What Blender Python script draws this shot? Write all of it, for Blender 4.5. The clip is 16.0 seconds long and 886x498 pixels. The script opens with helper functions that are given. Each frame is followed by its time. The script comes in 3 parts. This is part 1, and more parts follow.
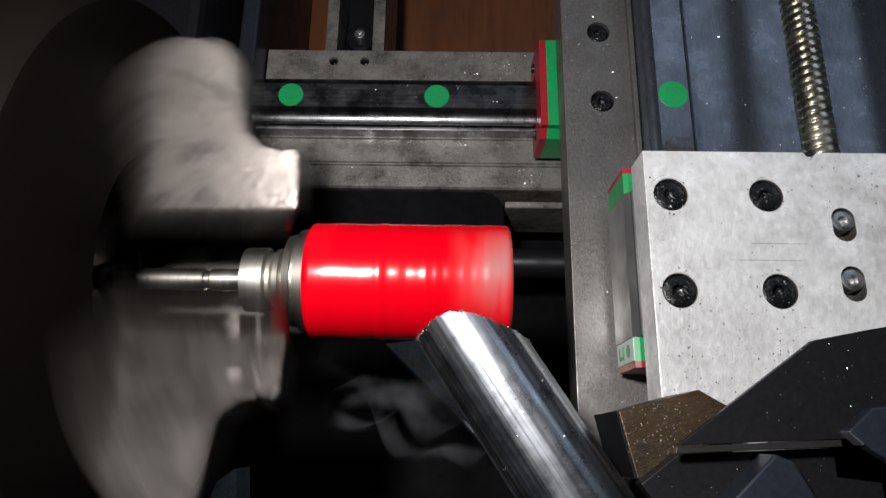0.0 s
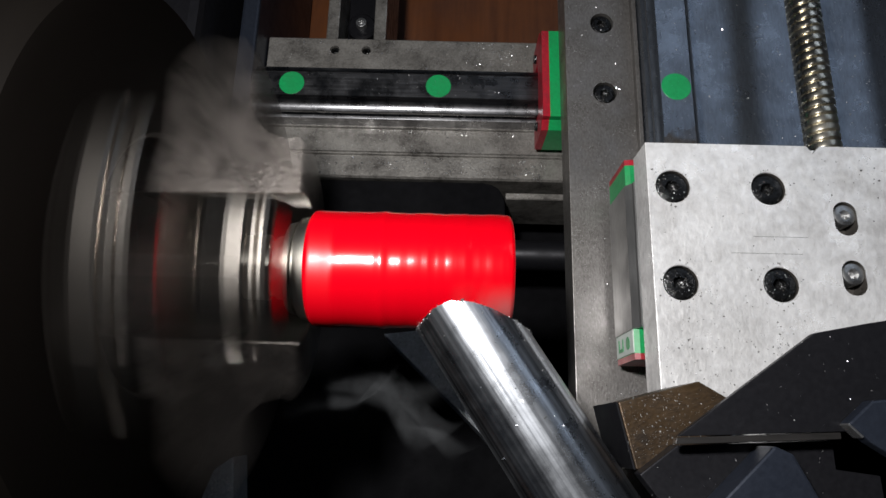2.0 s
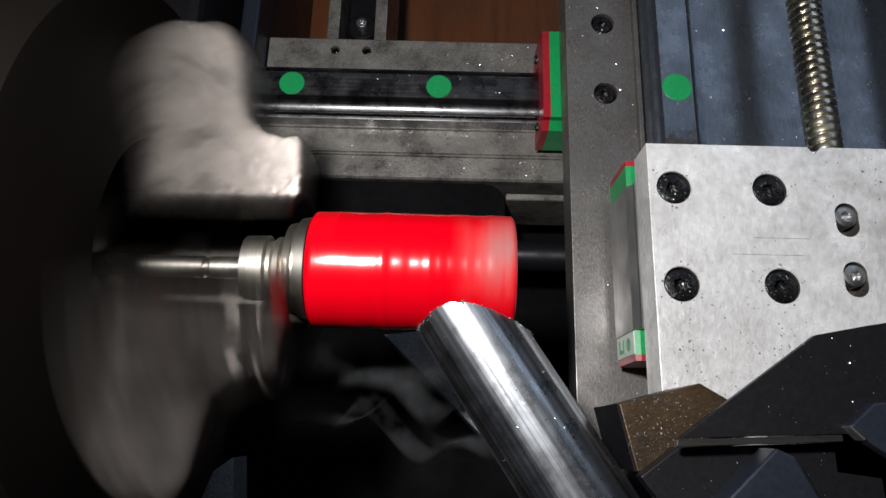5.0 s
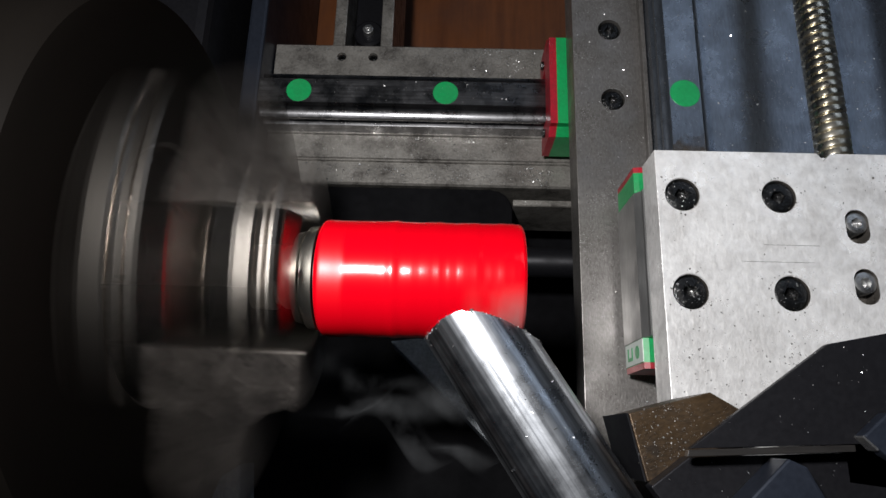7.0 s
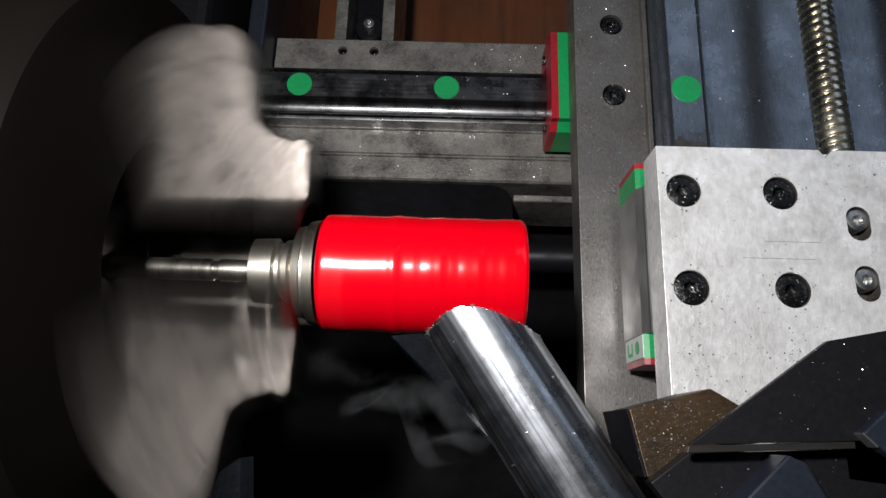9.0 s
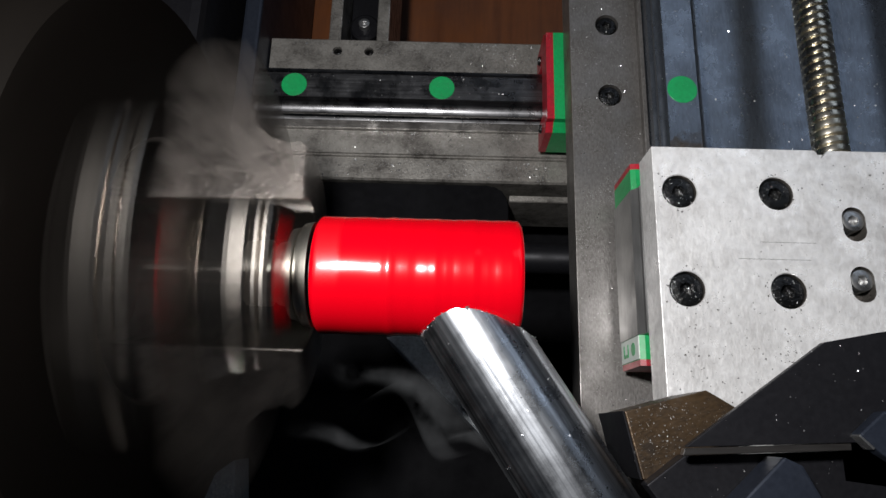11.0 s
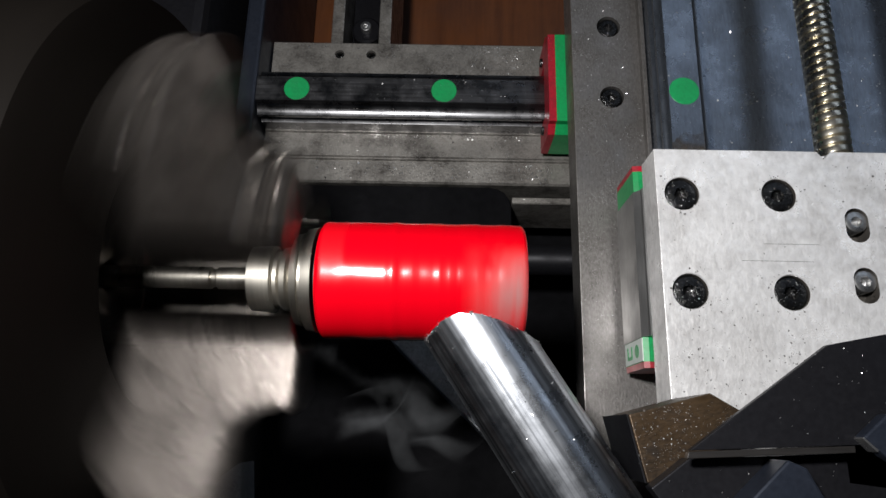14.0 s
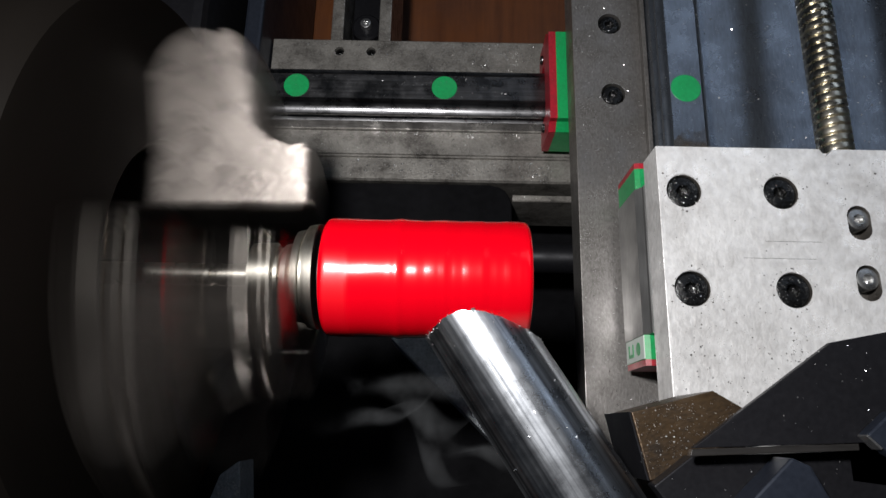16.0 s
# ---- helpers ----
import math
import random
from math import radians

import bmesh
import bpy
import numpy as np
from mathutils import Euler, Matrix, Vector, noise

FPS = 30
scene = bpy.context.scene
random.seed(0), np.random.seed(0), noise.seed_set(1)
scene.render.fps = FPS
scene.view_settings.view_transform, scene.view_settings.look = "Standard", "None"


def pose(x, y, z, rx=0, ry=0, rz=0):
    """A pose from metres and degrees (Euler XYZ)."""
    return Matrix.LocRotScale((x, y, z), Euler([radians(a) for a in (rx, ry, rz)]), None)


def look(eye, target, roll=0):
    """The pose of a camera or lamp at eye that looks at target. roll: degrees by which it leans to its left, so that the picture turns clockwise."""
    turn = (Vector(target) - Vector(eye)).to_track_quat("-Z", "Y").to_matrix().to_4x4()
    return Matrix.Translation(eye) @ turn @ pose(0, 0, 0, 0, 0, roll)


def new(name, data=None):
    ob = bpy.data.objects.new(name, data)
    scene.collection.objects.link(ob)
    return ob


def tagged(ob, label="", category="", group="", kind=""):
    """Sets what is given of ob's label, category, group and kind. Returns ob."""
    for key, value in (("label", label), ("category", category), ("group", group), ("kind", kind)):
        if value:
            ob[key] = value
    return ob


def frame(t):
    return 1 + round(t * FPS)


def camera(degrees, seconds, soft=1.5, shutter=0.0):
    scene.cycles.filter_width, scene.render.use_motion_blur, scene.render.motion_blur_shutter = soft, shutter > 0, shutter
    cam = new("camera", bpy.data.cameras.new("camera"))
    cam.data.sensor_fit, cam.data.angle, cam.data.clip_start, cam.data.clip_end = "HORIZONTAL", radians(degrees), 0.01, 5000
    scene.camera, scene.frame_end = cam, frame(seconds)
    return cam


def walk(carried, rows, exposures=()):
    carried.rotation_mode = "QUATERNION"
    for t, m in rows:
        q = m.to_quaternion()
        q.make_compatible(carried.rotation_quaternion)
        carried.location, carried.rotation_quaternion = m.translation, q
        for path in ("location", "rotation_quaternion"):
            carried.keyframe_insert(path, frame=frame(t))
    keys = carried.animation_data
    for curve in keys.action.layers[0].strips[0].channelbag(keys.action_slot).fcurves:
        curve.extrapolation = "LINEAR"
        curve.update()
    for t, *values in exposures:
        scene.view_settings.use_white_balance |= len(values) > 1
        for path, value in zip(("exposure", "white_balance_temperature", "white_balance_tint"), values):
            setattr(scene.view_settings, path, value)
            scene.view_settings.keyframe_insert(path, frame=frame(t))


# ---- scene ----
cam = camera(68.5, 16.0, shutter=0.64)
PATH = [
    (0, (0.06532, -0.13564, 0.25581), (0.0503, 0.4300, -1.6625), -0.75),
    (0.5, (0.06498, -0.13569, 0.25571), (0.0542, 0.4207, -1.6653), -0.19),
    (1, (0.06486, -0.13606, 0.25532), (0.0555, 0.4164, -1.6668), 0.11),
    (1.5, (0.06482, -0.13629, 0.25459), (0.0583, 0.4141, -1.6682), 0.61),
    (2, (0.06455, -0.13639, 0.25504), (0.0563, 0.4085, -1.6693), 0.53),
    (2.5, (0.06468, -0.13649, 0.25477), (0.0541, 0.4051, -1.6705), 0.38),
    (3, (0.06438, -0.13633, 0.25518), (0.0566, 0.3989, -1.6718), 0.68),
    (3.5, (0.06441, -0.13645, 0.25473), (0.0607, 0.4008, -1.6718), 1.19),
    (4, (0.06486, -0.13650, 0.25426), (0.0668, 0.4056, -1.6709), 1.77),
    (6.5, (0.06373, -0.13516, 0.25529), (0.0356, 0.4163, -1.6670), -1.57),
    (7, (0.06376, -0.13503, 0.25460), (0.0388, 0.4216, -1.6662), -1.13),
    (7.5, (0.06355, -0.13482, 0.25475), (0.0405, 0.4147, -1.6681), -1.00),
    (8, (0.06345, -0.13511, 0.25465), (0.0410, 0.4151, -1.6680), -0.90),
    (8.5, (0.06374, -0.13433, 0.25465), (0.0418, 0.4066, -1.6707), -0.89),
    (9, (0.06343, -0.13483, 0.25450), (0.0402, 0.4058, -1.6709), -0.80),
    (11.5, (0.06387, -0.13414, 0.25368), (0.0528, 0.4073, -1.6716), 0.29),
    (12, (0.06374, -0.13409, 0.25365), (0.0528, 0.4096, -1.6710), 0.25),
    (12.5, (0.06359, -0.13407, 0.25373), (0.0516, 0.4068, -1.6717), 0.13),
    (13, (0.06338, -0.13390, 0.25444), (0.0500, 0.4057, -1.6713), -0.06),
    (13.5, (0.06378, -0.13345, 0.25412), (0.0490, 0.4059, -1.6717), -0.29),
    (14, (0.06369, -0.13322, 0.25469), (0.0420, 0.4057, -1.6712), -1.13),
    (14.5, (0.06372, -0.13337, 0.25515), (0.0331, 0.4069, -1.6702), -2.04),
    (15, (0.06313, -0.13388, 0.25502), (0.0305, 0.4131, -1.6684), -2.07),
    (15.5, (0.06317, -0.13322, 0.25434), (0.0383, 0.4086, -1.6707), -1.34),
    (16, (0.06289, -0.13346, 0.25383), (0.0467, 0.4018, -1.6731), -0.52),
]
walk(cam, [(t, look(e, a, r)) for t, e, a, r in PATH])

# ---- light: a small white lamp over the headstock and a dim bluish tube lamp far off in an otherwise dark workshop ----
world = bpy.data.worlds.new("world")
scene.world = world
world.use_nodes = True
world.node_tree.nodes["Background"].inputs[0].default_value = (0.55, 0.72, 1.0, 1)
world.node_tree.nodes["Background"].inputs[1].default_value = 0.010
torch = new("torch", bpy.data.lights.new("torch", "POINT"))
torch.data.energy, torch.data.shadow_soft_size, torch.data.color = 3.25, 0.009, (1.0, 0.985, 0.975)
torch.location = (0.018, -0.087, 0.292)
tube_lamp = new("tube_lamp", bpy.data.lights.new("tube_lamp", "AREA"))
tube_lamp.data.shape, tube_lamp.data.size, tube_lamp.data.size_y = "RECTANGLE", 0.9, 0.5
tube_lamp.data.energy, tube_lamp.data.color = 1.25, (0.70, 0.82, 1.0)
tube_lamp.matrix_world = look((0.85, 0.75, 1.3), (0.2, 0.0, 0.05))
scene.view_settings.exposure = 0.0

K = 0.001
rng = random.Random(7)


# ---- materials ----
def links(m):
    m.use_nodes = True
    return m.node_tree.nodes, m.node_tree.links, m.node_tree.nodes["Principled BSDF"]


def surface(name, col, dark, metallic, rough, fine=900, coarse=60, stretch=(1, 1, 1), bump=0.15, mix=0.6, rough_var=0.15, specks=0.0, turn=0.0, share=0.4, speck_scale=1500):
    """Two scales of mottling between col and dark, uneven gloss, fine relief, and clustered light specks of swarf dust.
    stretch draws the fine grain out along x, turned by that many degrees; share: the fine grain's part of the colour."""
    m = bpy.data.materials.new(name)
    n, l, b = links(m)
    tc = n.new("ShaderNodeTexCoord")
    mp = n.new("ShaderNodeMapping")
    mp.vector_type = "TEXTURE"
    mp.inputs["Scale"].default_value = stretch
    mp.inputs["Rotation"].default_value = (0, 0, radians(turn))
    l.new(tc.outputs["Object"], mp.inputs["Vector"])
    a, c, e = n.new("ShaderNodeTexNoise"), n.new("ShaderNodeTexNoise"), n.new("ShaderNodeTexNoise")
    for tex, sc, d, src in ((a, fine, 4, mp.outputs["Vector"]), (c, coarse, 6, tc.outputs["Object"]), (e, coarse * 0.35, 3, tc.outputs["Object"])):
        tex.inputs["Scale"].default_value, tex.inputs["Detail"].default_value = sc, d
        l.new(src, tex.inputs["Vector"])
    c.inputs["Roughness"].default_value = 0.65
    wa = n.new("ShaderNodeMath")
    wa.operation = "MULTIPLY"
    wa.inputs[1].default_value = share
    l.new(a.outputs["Fac"], wa.inputs[0])
    wc = n.new("ShaderNodeMath")
    wc.operation = "MULTIPLY_ADD"
    wc.inputs[1].default_value = (1 - share) * 0.6
    l.new(c.outputs["Fac"], wc.inputs[0])
    l.new(wa.outputs[0], wc.inputs[2])
    add = n.new("ShaderNodeMath")
    add.operation = "MULTIPLY_ADD"
    add.inputs[1].default_value = (1 - share) * 0.4
    l.new(e.outputs["Fac"], add.inputs[0])
    l.new(wc.outputs[0], add.inputs[2])
    ramp = n.new("ShaderNodeMapRange")
    ramp.inputs["From Min"].default_value, ramp.inputs["From Max"].default_value = 0.38, 0.62
    ramp.inputs["To Min"].default_value, ramp.inputs["To Max"].default_value = 0.0, mix
    l.new(add.outputs[0], ramp.inputs["Value"])
    mx = n.new("ShaderNodeMix")
    mx.data_type = "RGBA"
    mx.inputs["A"].default_value, mx.inputs["B"].default_value = (*col, 1), (*dark, 1)
    l.new(ramp.outputs[0], mx.inputs["Factor"])
    colour = mx.outputs["Result"]
    if specks:
        v = n.new("ShaderNodeTexVoronoi")
        v.inputs["Scale"].default_value = speck_scale
        l.new(tc.outputs["Object"], v.inputs["Vector"])
        near = n.new("ShaderNodeMapRange")
        near.inputs["From Min"].default_value, near.inputs["From Max"].default_value = 0.42, 0.66
        near.inputs["To Min"].default_value, near.inputs["To Max"].default_value = 0.0, specks * 2.2
        l.new(c.outputs["Fac"], near.inputs["Value"])
        lt = n.new("ShaderNodeMath")
        lt.operation = "LESS_THAN"
        l.new(v.outputs["Distance"], lt.inputs[0])
        l.new(near.outputs[0], lt.inputs[1])
        m2 = n.new("ShaderNodeMix")
        m2.data_type = "RGBA"
        m2.inputs["B"].default_value = (0.42, 0.42, 0.42, 1)
        l.new(lt.outputs[0], m2.inputs["Factor"])
        l.new(colour, m2.inputs["A"])
        colour = m2.outputs["Result"]
    l.new(colour, b.inputs["Base Color"])
    b.inputs["Metallic"].default_value = metallic
    rr = n.new("ShaderNodeMapRange")
    rr.inputs["From Min"].default_value, rr.inputs["From Max"].default_value = 0.3, 0.7
    rr.inputs["To Min"].default_value, rr.inputs["To Max"].default_value = max(rough - rough_var, 0.04), rough + rough_var
    l.new(c.outputs["Fac"], rr.inputs["Value"])
    l.new(rr.outputs[0], b.inputs["Roughness"])
    bp = n.new("ShaderNodeBump")
    bp.inputs["Strength"].default_value, bp.inputs["Distance"].default_value = bump, 0.0003
    l.new(a.outputs["Fac"], bp.inputs["Height"])
    l.new(bp.outputs["Normal"], b.inputs["Normal"])
    return m


PLATE = surface("ground_light_steel", (0.95, 0.945, 0.945), (0.5, 0.49, 0.485), 0.38, 0.38, 650, 120, (1, 1.5, 1), 0.75, 0.9, 0.18, 0.0, 0, 0.25)
SADDLE = surface("grey_machined_steel", (0.27, 0.258, 0.25), (0.095, 0.088, 0.08), 0.75, 0.45, 1500, 90, (1, 2, 1), 0.25, 0.9, 0.12, 0.12, 0, 0.3, 2100)
BLUED = surface("ground_blue_steel", (0.22, 0.25, 0.295), (0.12, 0.135, 0.165), 0.9, 0.3, 1500, 90, (1, 5, 1), 0.05, 0.8, 0.08, 0.09)
RAIL = surface("rail_steel", (0.29, 0.29, 0.30), (0.075, 0.075, 0.08), 1.0, 0.31, 1500, 110, (40, 1, 1), 0.06, 0.9, 0.14, 0.1)
BED = surface("oily_bed_steel", (0.38, 0.362, 0.335), (0.05, 0.045, 0.04), 0.6, 0.42, 1300, 170, (1, 1, 1), 0.35, 1.0, 0.18, 0.10, 0, 0.2, 1700)
BLACK = surface("black_oxide_steel", (0.014, 0.014, 0.0165), (0.006, 0.006, 0.0075), 0.4, 0.42, 900, 60, (1, 1, 1), 0.05, 0.8, 0.1)
BLUEBLACK = surface("blue_black_steel", (0.027, 0.033, 0.048), (0.012, 0.015, 0.024), 0.5, 0.4, 900, 60, (1, 1, 1), 0.05, 0.8, 0.1)
BRONZE = surface("brown_stained_steel", (0.085, 0.053, 0.027), (0.02, 0.013, 0.008), 0.6, 0.42, 1400, 240, (2, 1, 1), 0.3, 1.0, 0.14, 0.08, 15, 0.25)
JAW = surface("rough_jaw_steel", (0.25, 0.223, 0.205), (0.11, 0.097, 0.088), 0.95, 0.3, 1100, 150, (1, 1, 1), 0.4, 0.9, 0.12, 0.0, 0, 0.3)
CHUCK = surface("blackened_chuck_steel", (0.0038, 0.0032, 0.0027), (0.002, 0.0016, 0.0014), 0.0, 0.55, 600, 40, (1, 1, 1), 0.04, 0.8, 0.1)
CHROME = surface("drawn_tube_steel", (0.72, 0.75, 0.80), (0.16, 0.17, 0.19), 1.0, 0.3, 1000, 120, (60, 1, 1), 0.2, 0.9, 0.08, 0.0, -56.5, 0.6)
ARBOR = surface("turned_steel", (0.54, 0.51, 0.455), (0.32, 0.30, 0.26), 1.0, 0.33, 1400, 60, (1, 8, 8), 0.05, 0.6)
BRASSY = surface("plated_screw_steel", (0.86, 0.82, 0.72), (0.42, 0.38, 0.3), 1.0, 0.27, 900, 80, (1, 1, 1), 0.05, 0.7)
SCREW = surface("dark_screw_steel", (0.075, 0.075, 0.077), (0.014, 0.014, 0.014), 0.95, 0.24, 1500, 300, (1, 1, 1), 0.8, 0.95, 0.12, 0.08)
BRIGHT = surface("zinc_screw_steel", (0.62, 0.62, 0.62), (0.3, 0.3, 0.3), 0.95, 0.33, 900, 200, (1, 1, 1), 0.1, 0.8)
GREEN = surface("green_plastic", (0.005, 0.30, 0.085), (0.004, 0.18, 0.05), 0.0, 0.4, 900, 160, (1, 1, 1), 0.05, 0.7, 0.08, 0.05)
RED = surface("red_seal_rubber", (0.42, 0.010, 0.025), (0.16, 0.006, 0.012), 0.0, 0.42, 900, 140, (1, 1, 1), 0.05, 0.9, 0.1, 0.06)
WHITE = surface("white_label", (0.62, 0.68, 0.64), (0.45, 0.5, 0.47), 0.0, 0.5, 900, 120, (1, 1, 1), 0.05, 0.5)
CARRIAGE = surface("carriage_steel", (0.34, 0.34, 0.34), (0.20, 0.20, 0.20), 0.85, 0.42, 900, 50, (1, 8, 1), 0.05, 0.6)
WOOD = surface("brown_wood", (0.13, 0.043, 0.013), (0.06, 0.018, 0.006), 0.0, 0.5, 260, 30, (1, 12, 1), 0.08, 1.0)
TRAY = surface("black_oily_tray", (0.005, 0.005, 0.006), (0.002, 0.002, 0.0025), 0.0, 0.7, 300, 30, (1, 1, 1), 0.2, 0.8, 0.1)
WEB = surface("speckled_casting", (0.55, 0.59, 0.63), (0.2, 0.22, 0.24), 0.2, 0.6, 800, 90, (1, 1, 1), 0.2, 0.9, 0.1, 0.16)
JAW_FACE = surface("ground_jaw_steel", (0.30, 0.275, 0.25), (0.16, 0.145, 0.13), 1.0, 0.3, 900, 90, (1, 1, 1), 0.05, 0.8, 0.06)
CHIP = surface("bright_swarf", (0.75, 0.75, 0.75), (0.5, 0.5, 0.5), 0.9, 0.3)
STRIP = surface("worn_black_edge", (0.045, 0.042, 0.041), (0.018, 0.017, 0.016), 0.6, 0.4, 900, 60, (8, 1, 1), 0.1, 0.8, 0.1)
GRIME_AND_SHADE = surface("dark_grime_and_shade", (0.06, 0.054, 0.048), (0.025, 0.022, 0.02), 0.0, 0.5)


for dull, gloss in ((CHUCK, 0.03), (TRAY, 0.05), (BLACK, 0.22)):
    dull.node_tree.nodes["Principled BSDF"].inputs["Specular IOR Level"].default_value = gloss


def oil_material():
    """A brown oil film, thinning out unevenly towards one end."""
    m = bpy.data.materials.new("brown_oil_film")
    n, l, b = links(m)
    b.inputs["Base Color"].default_value, b.inputs["Roughness"].default_value = (0.05, 0.042, 0.034, 1), 0.3
    tc, sep, cloud = n.new("ShaderNodeTexCoord"), n.new("ShaderNodeSeparateXYZ"), n.new("ShaderNodeTexNoise")
    cloud.inputs["Scale"].default_value, cloud.inputs["Detail"].default_value = 260, 5
    l.new(tc.outputs["Object"], sep.inputs[0])
    l.new(tc.outputs["Object"], cloud.inputs["Vector"])
    thin = n.new("ShaderNodeMapRange")
    thin.inputs["From Min"].default_value, thin.inputs["From Max"].default_value = -0.034, -0.052
    l.new(sep.outputs["Y"], thin.inputs["Value"])
    both = n.new("ShaderNodeMath")
    both.operation = "ADD"
    l.new(thin.outputs[0], both.inputs[0])
    l.new(cloud.outputs["Fac"], both.inputs[1])
    film = n.new("ShaderNodeMapRange")
    film.inputs["From Min"].default_value, film.inputs["From Max"].default_value = 0.62, 1.1
    film.inputs["To Max"].default_value = 0.85
    l.new(both.outputs[0], film.inputs["Value"])
    l.new(film.outputs[0], b.inputs["Alpha"])
    return m


OIL = oil_material()


def sleeve_material():
    """Glossy red sleeve, its outer end rubbed grey on one side."""
    m = bpy.data.materials.new("red_abrasive_sleeve")
    n, l, b = links(m)
    tc = n.new("ShaderNodeTexCoord")
    sep = n.new("ShaderNodeSeparateXYZ")
    l.new(tc.outputs["Object"], sep.inputs[0])
    noise_a = n.new("ShaderNodeTexNoise")
    noise_a.inputs["Scale"].default_value, noise_a.inputs["Detail"].default_value = 260, 4
    l.new(tc.outputs["Object"], noise_a.inputs["Vector"])
    def along(axis, low, high):
        """0 to 1 over that stretch of the sleeve's own axis or of its side."""
        r = n.new("ShaderNodeMapRange")
        r.inputs["From Min"].default_value, r.inputs["From Max"].default_value = low, high
        l.new(axis, r.inputs["Value"])
        return r.outputs[0]

    def times(a, b):
        m = n.new("ShaderNodeMath")
        m.operation = "MULTIPLY"
        l.new(a, m.inputs[0])
        l.new(b, m.inputs[1])
        return m.outputs[0]

    def facing(degrees):
        """How far a point of the surface lies towards an angle about the axis (0 up, 90 to -y)."""
        d = n.new("ShaderNodeVectorMath")
        d.operation = "DOT_PRODUCT"
        d.inputs[1].default_value = (0, -math.sin(radians(degrees)), math.cos(radians(degrees)))
        l.new(tc.outputs["Object"], d.inputs[0])
        return d.outputs["Value"]
    # the free end rubbed grey on one side, and two frosted spots near the collar
    p2 = times(times(along(sep.outputs["X"], 0.034, 0.047), along(facing(62), 0.0112, 0.0132)), along(noise_a.outputs["Fac"], 0.36, 0.58))
    near = times(along(sep.outputs["X"], 0.0092, 0.0078), along(sep.outputs["X"], 0.0026, 0.0034))
    frost_a, frost_b = times(near, along(facing(2), 0.0115, 0.0128)), times(near, along(facing(200), 0.0115, 0.0128))
    frost = n.new("ShaderNodeMath")
    frost.operation = "ADD"
    l.new(frost_a, frost.inputs[0])
    l.new(frost_b, frost.inputs[1])
    worn = n.new("ShaderNodeMath")
    worn.operation = "MAXIMUM"
    l.new(frost.outputs[0], worn.inputs[0])
    l.new(p2, worn.inputs[1])
    gloss = n.new("ShaderNodeMapRange")
    gloss.inputs["To Min"].default_value, gloss.inputs["To Max"].default_value = 0.17, 0.4
    l.new(worn.outputs[0], gloss.inputs["Value"])
    l.new(gloss.outputs[0], b.inputs["Roughness"])
    mx = n.new("ShaderNodeMix")
    mx.data_type = "RGBA"
    mx.inputs["A"].default_value, mx.inputs["B"].default_value = (0.52, 0.0003, 0.006, 1), (0.20, 0.16, 0.15, 1)
    l.new(p2, mx.inputs["Factor"])
    l.new(mx.outputs["Result"], b.inputs["Base Color"])
    bp = n.new("ShaderNodeBump")
    bp.inputs["Strength"].default_value, bp.inputs["Distance"].default_value = 0.2, 0.0004
    l.new(noise_a.outputs["Fac"], bp.inputs["Height"])
    l.new(bp.outputs["Normal"], b.inputs["Normal"])
    return m


SLEEVE = sleeve_material()


# ---- building blocks; all sizes in millimetres ----
def thing(name, x, y, z, label, category, group="", kind=""):
    ob = new(name)
    ob.empty_display_size = 0.01
    ob.location = (x * K, y * K, z * K)
    return tagged(ob, label, category, group, kind)


def part(name, bm, material, parent=None, label="", smooth=False):
    """One mesh object from a bmesh in millimetres of the world, under a thing or a part."""
    origin, up = Vector(), parent
    while up is not None:
        origin += up.location
        up = up.parent
    bmesh.ops.recalc_face_normals(bm, faces=bm.faces)
    for v in bm.verts:
        v.co = v.co * K - origin
    for f in bm.faces:
        f.smooth = smooth
    me = bpy.data.meshes.new(name)
    bm.to_mesh(me)
    bm.free()
    me.materials.append(material)
    if smooth:
        me.set_sharp_from_angle(angle=radians(35))
    ob = new(name, me)
    ob.parent = parent
    return tagged(ob, label)


def block(x0, x1, y0, y1, z0, z1, bevel=0.5, bm=None):
    bm = bm or bmesh.new()
    got = bmesh.ops.create_cube(bm, size=1)["verts"]
    for v in got:
        v.co = Vector(((x0 + x1) / 2 + v.co.x * (x1 - x0), (y0 + y1) / 2 + v.co.y * (y1 - y0), (z0 + z1) / 2 + v.co.z * (z1 - z0)))
    if bevel:
        edges = list({e for v in got for e in v.link_edges})
        bmesh.ops.bevel(bm, geom=edges, offset=bevel, segments=2, affect="EDGES", profile=0.6)
    return bm


def prism(points, axis, a, b, bevel=0.0):
    """A polygon drawn across an axis and drawn out from a to b along it. Points: (y, z) for x, (x, z) for y, (x, y) for z."""
    bm = bmesh.new()

    def at(p, h):
        return {"x": (h, p[0], p[1]), "y": (p[0], h, p[1]), "z": (p[0], p[1], h)}[axis]
    low, top = [bm.verts.new(at(p, a)) for p in points], [bm.verts.new(at(p, b)) for p in points]
    bm.faces.new(low)
    bm.faces.new(top[::-1])
    for i in range(len(points)):
        j = (i + 1) % len(points)
        bm.faces.new((low[i], low[j], top[j], top[i]))
    if bevel:
        bmesh.ops.bevel(bm, geom=bm.edges[:], offset=bevel, segments=2, affect="EDGES", profile=0.6)
    return bm


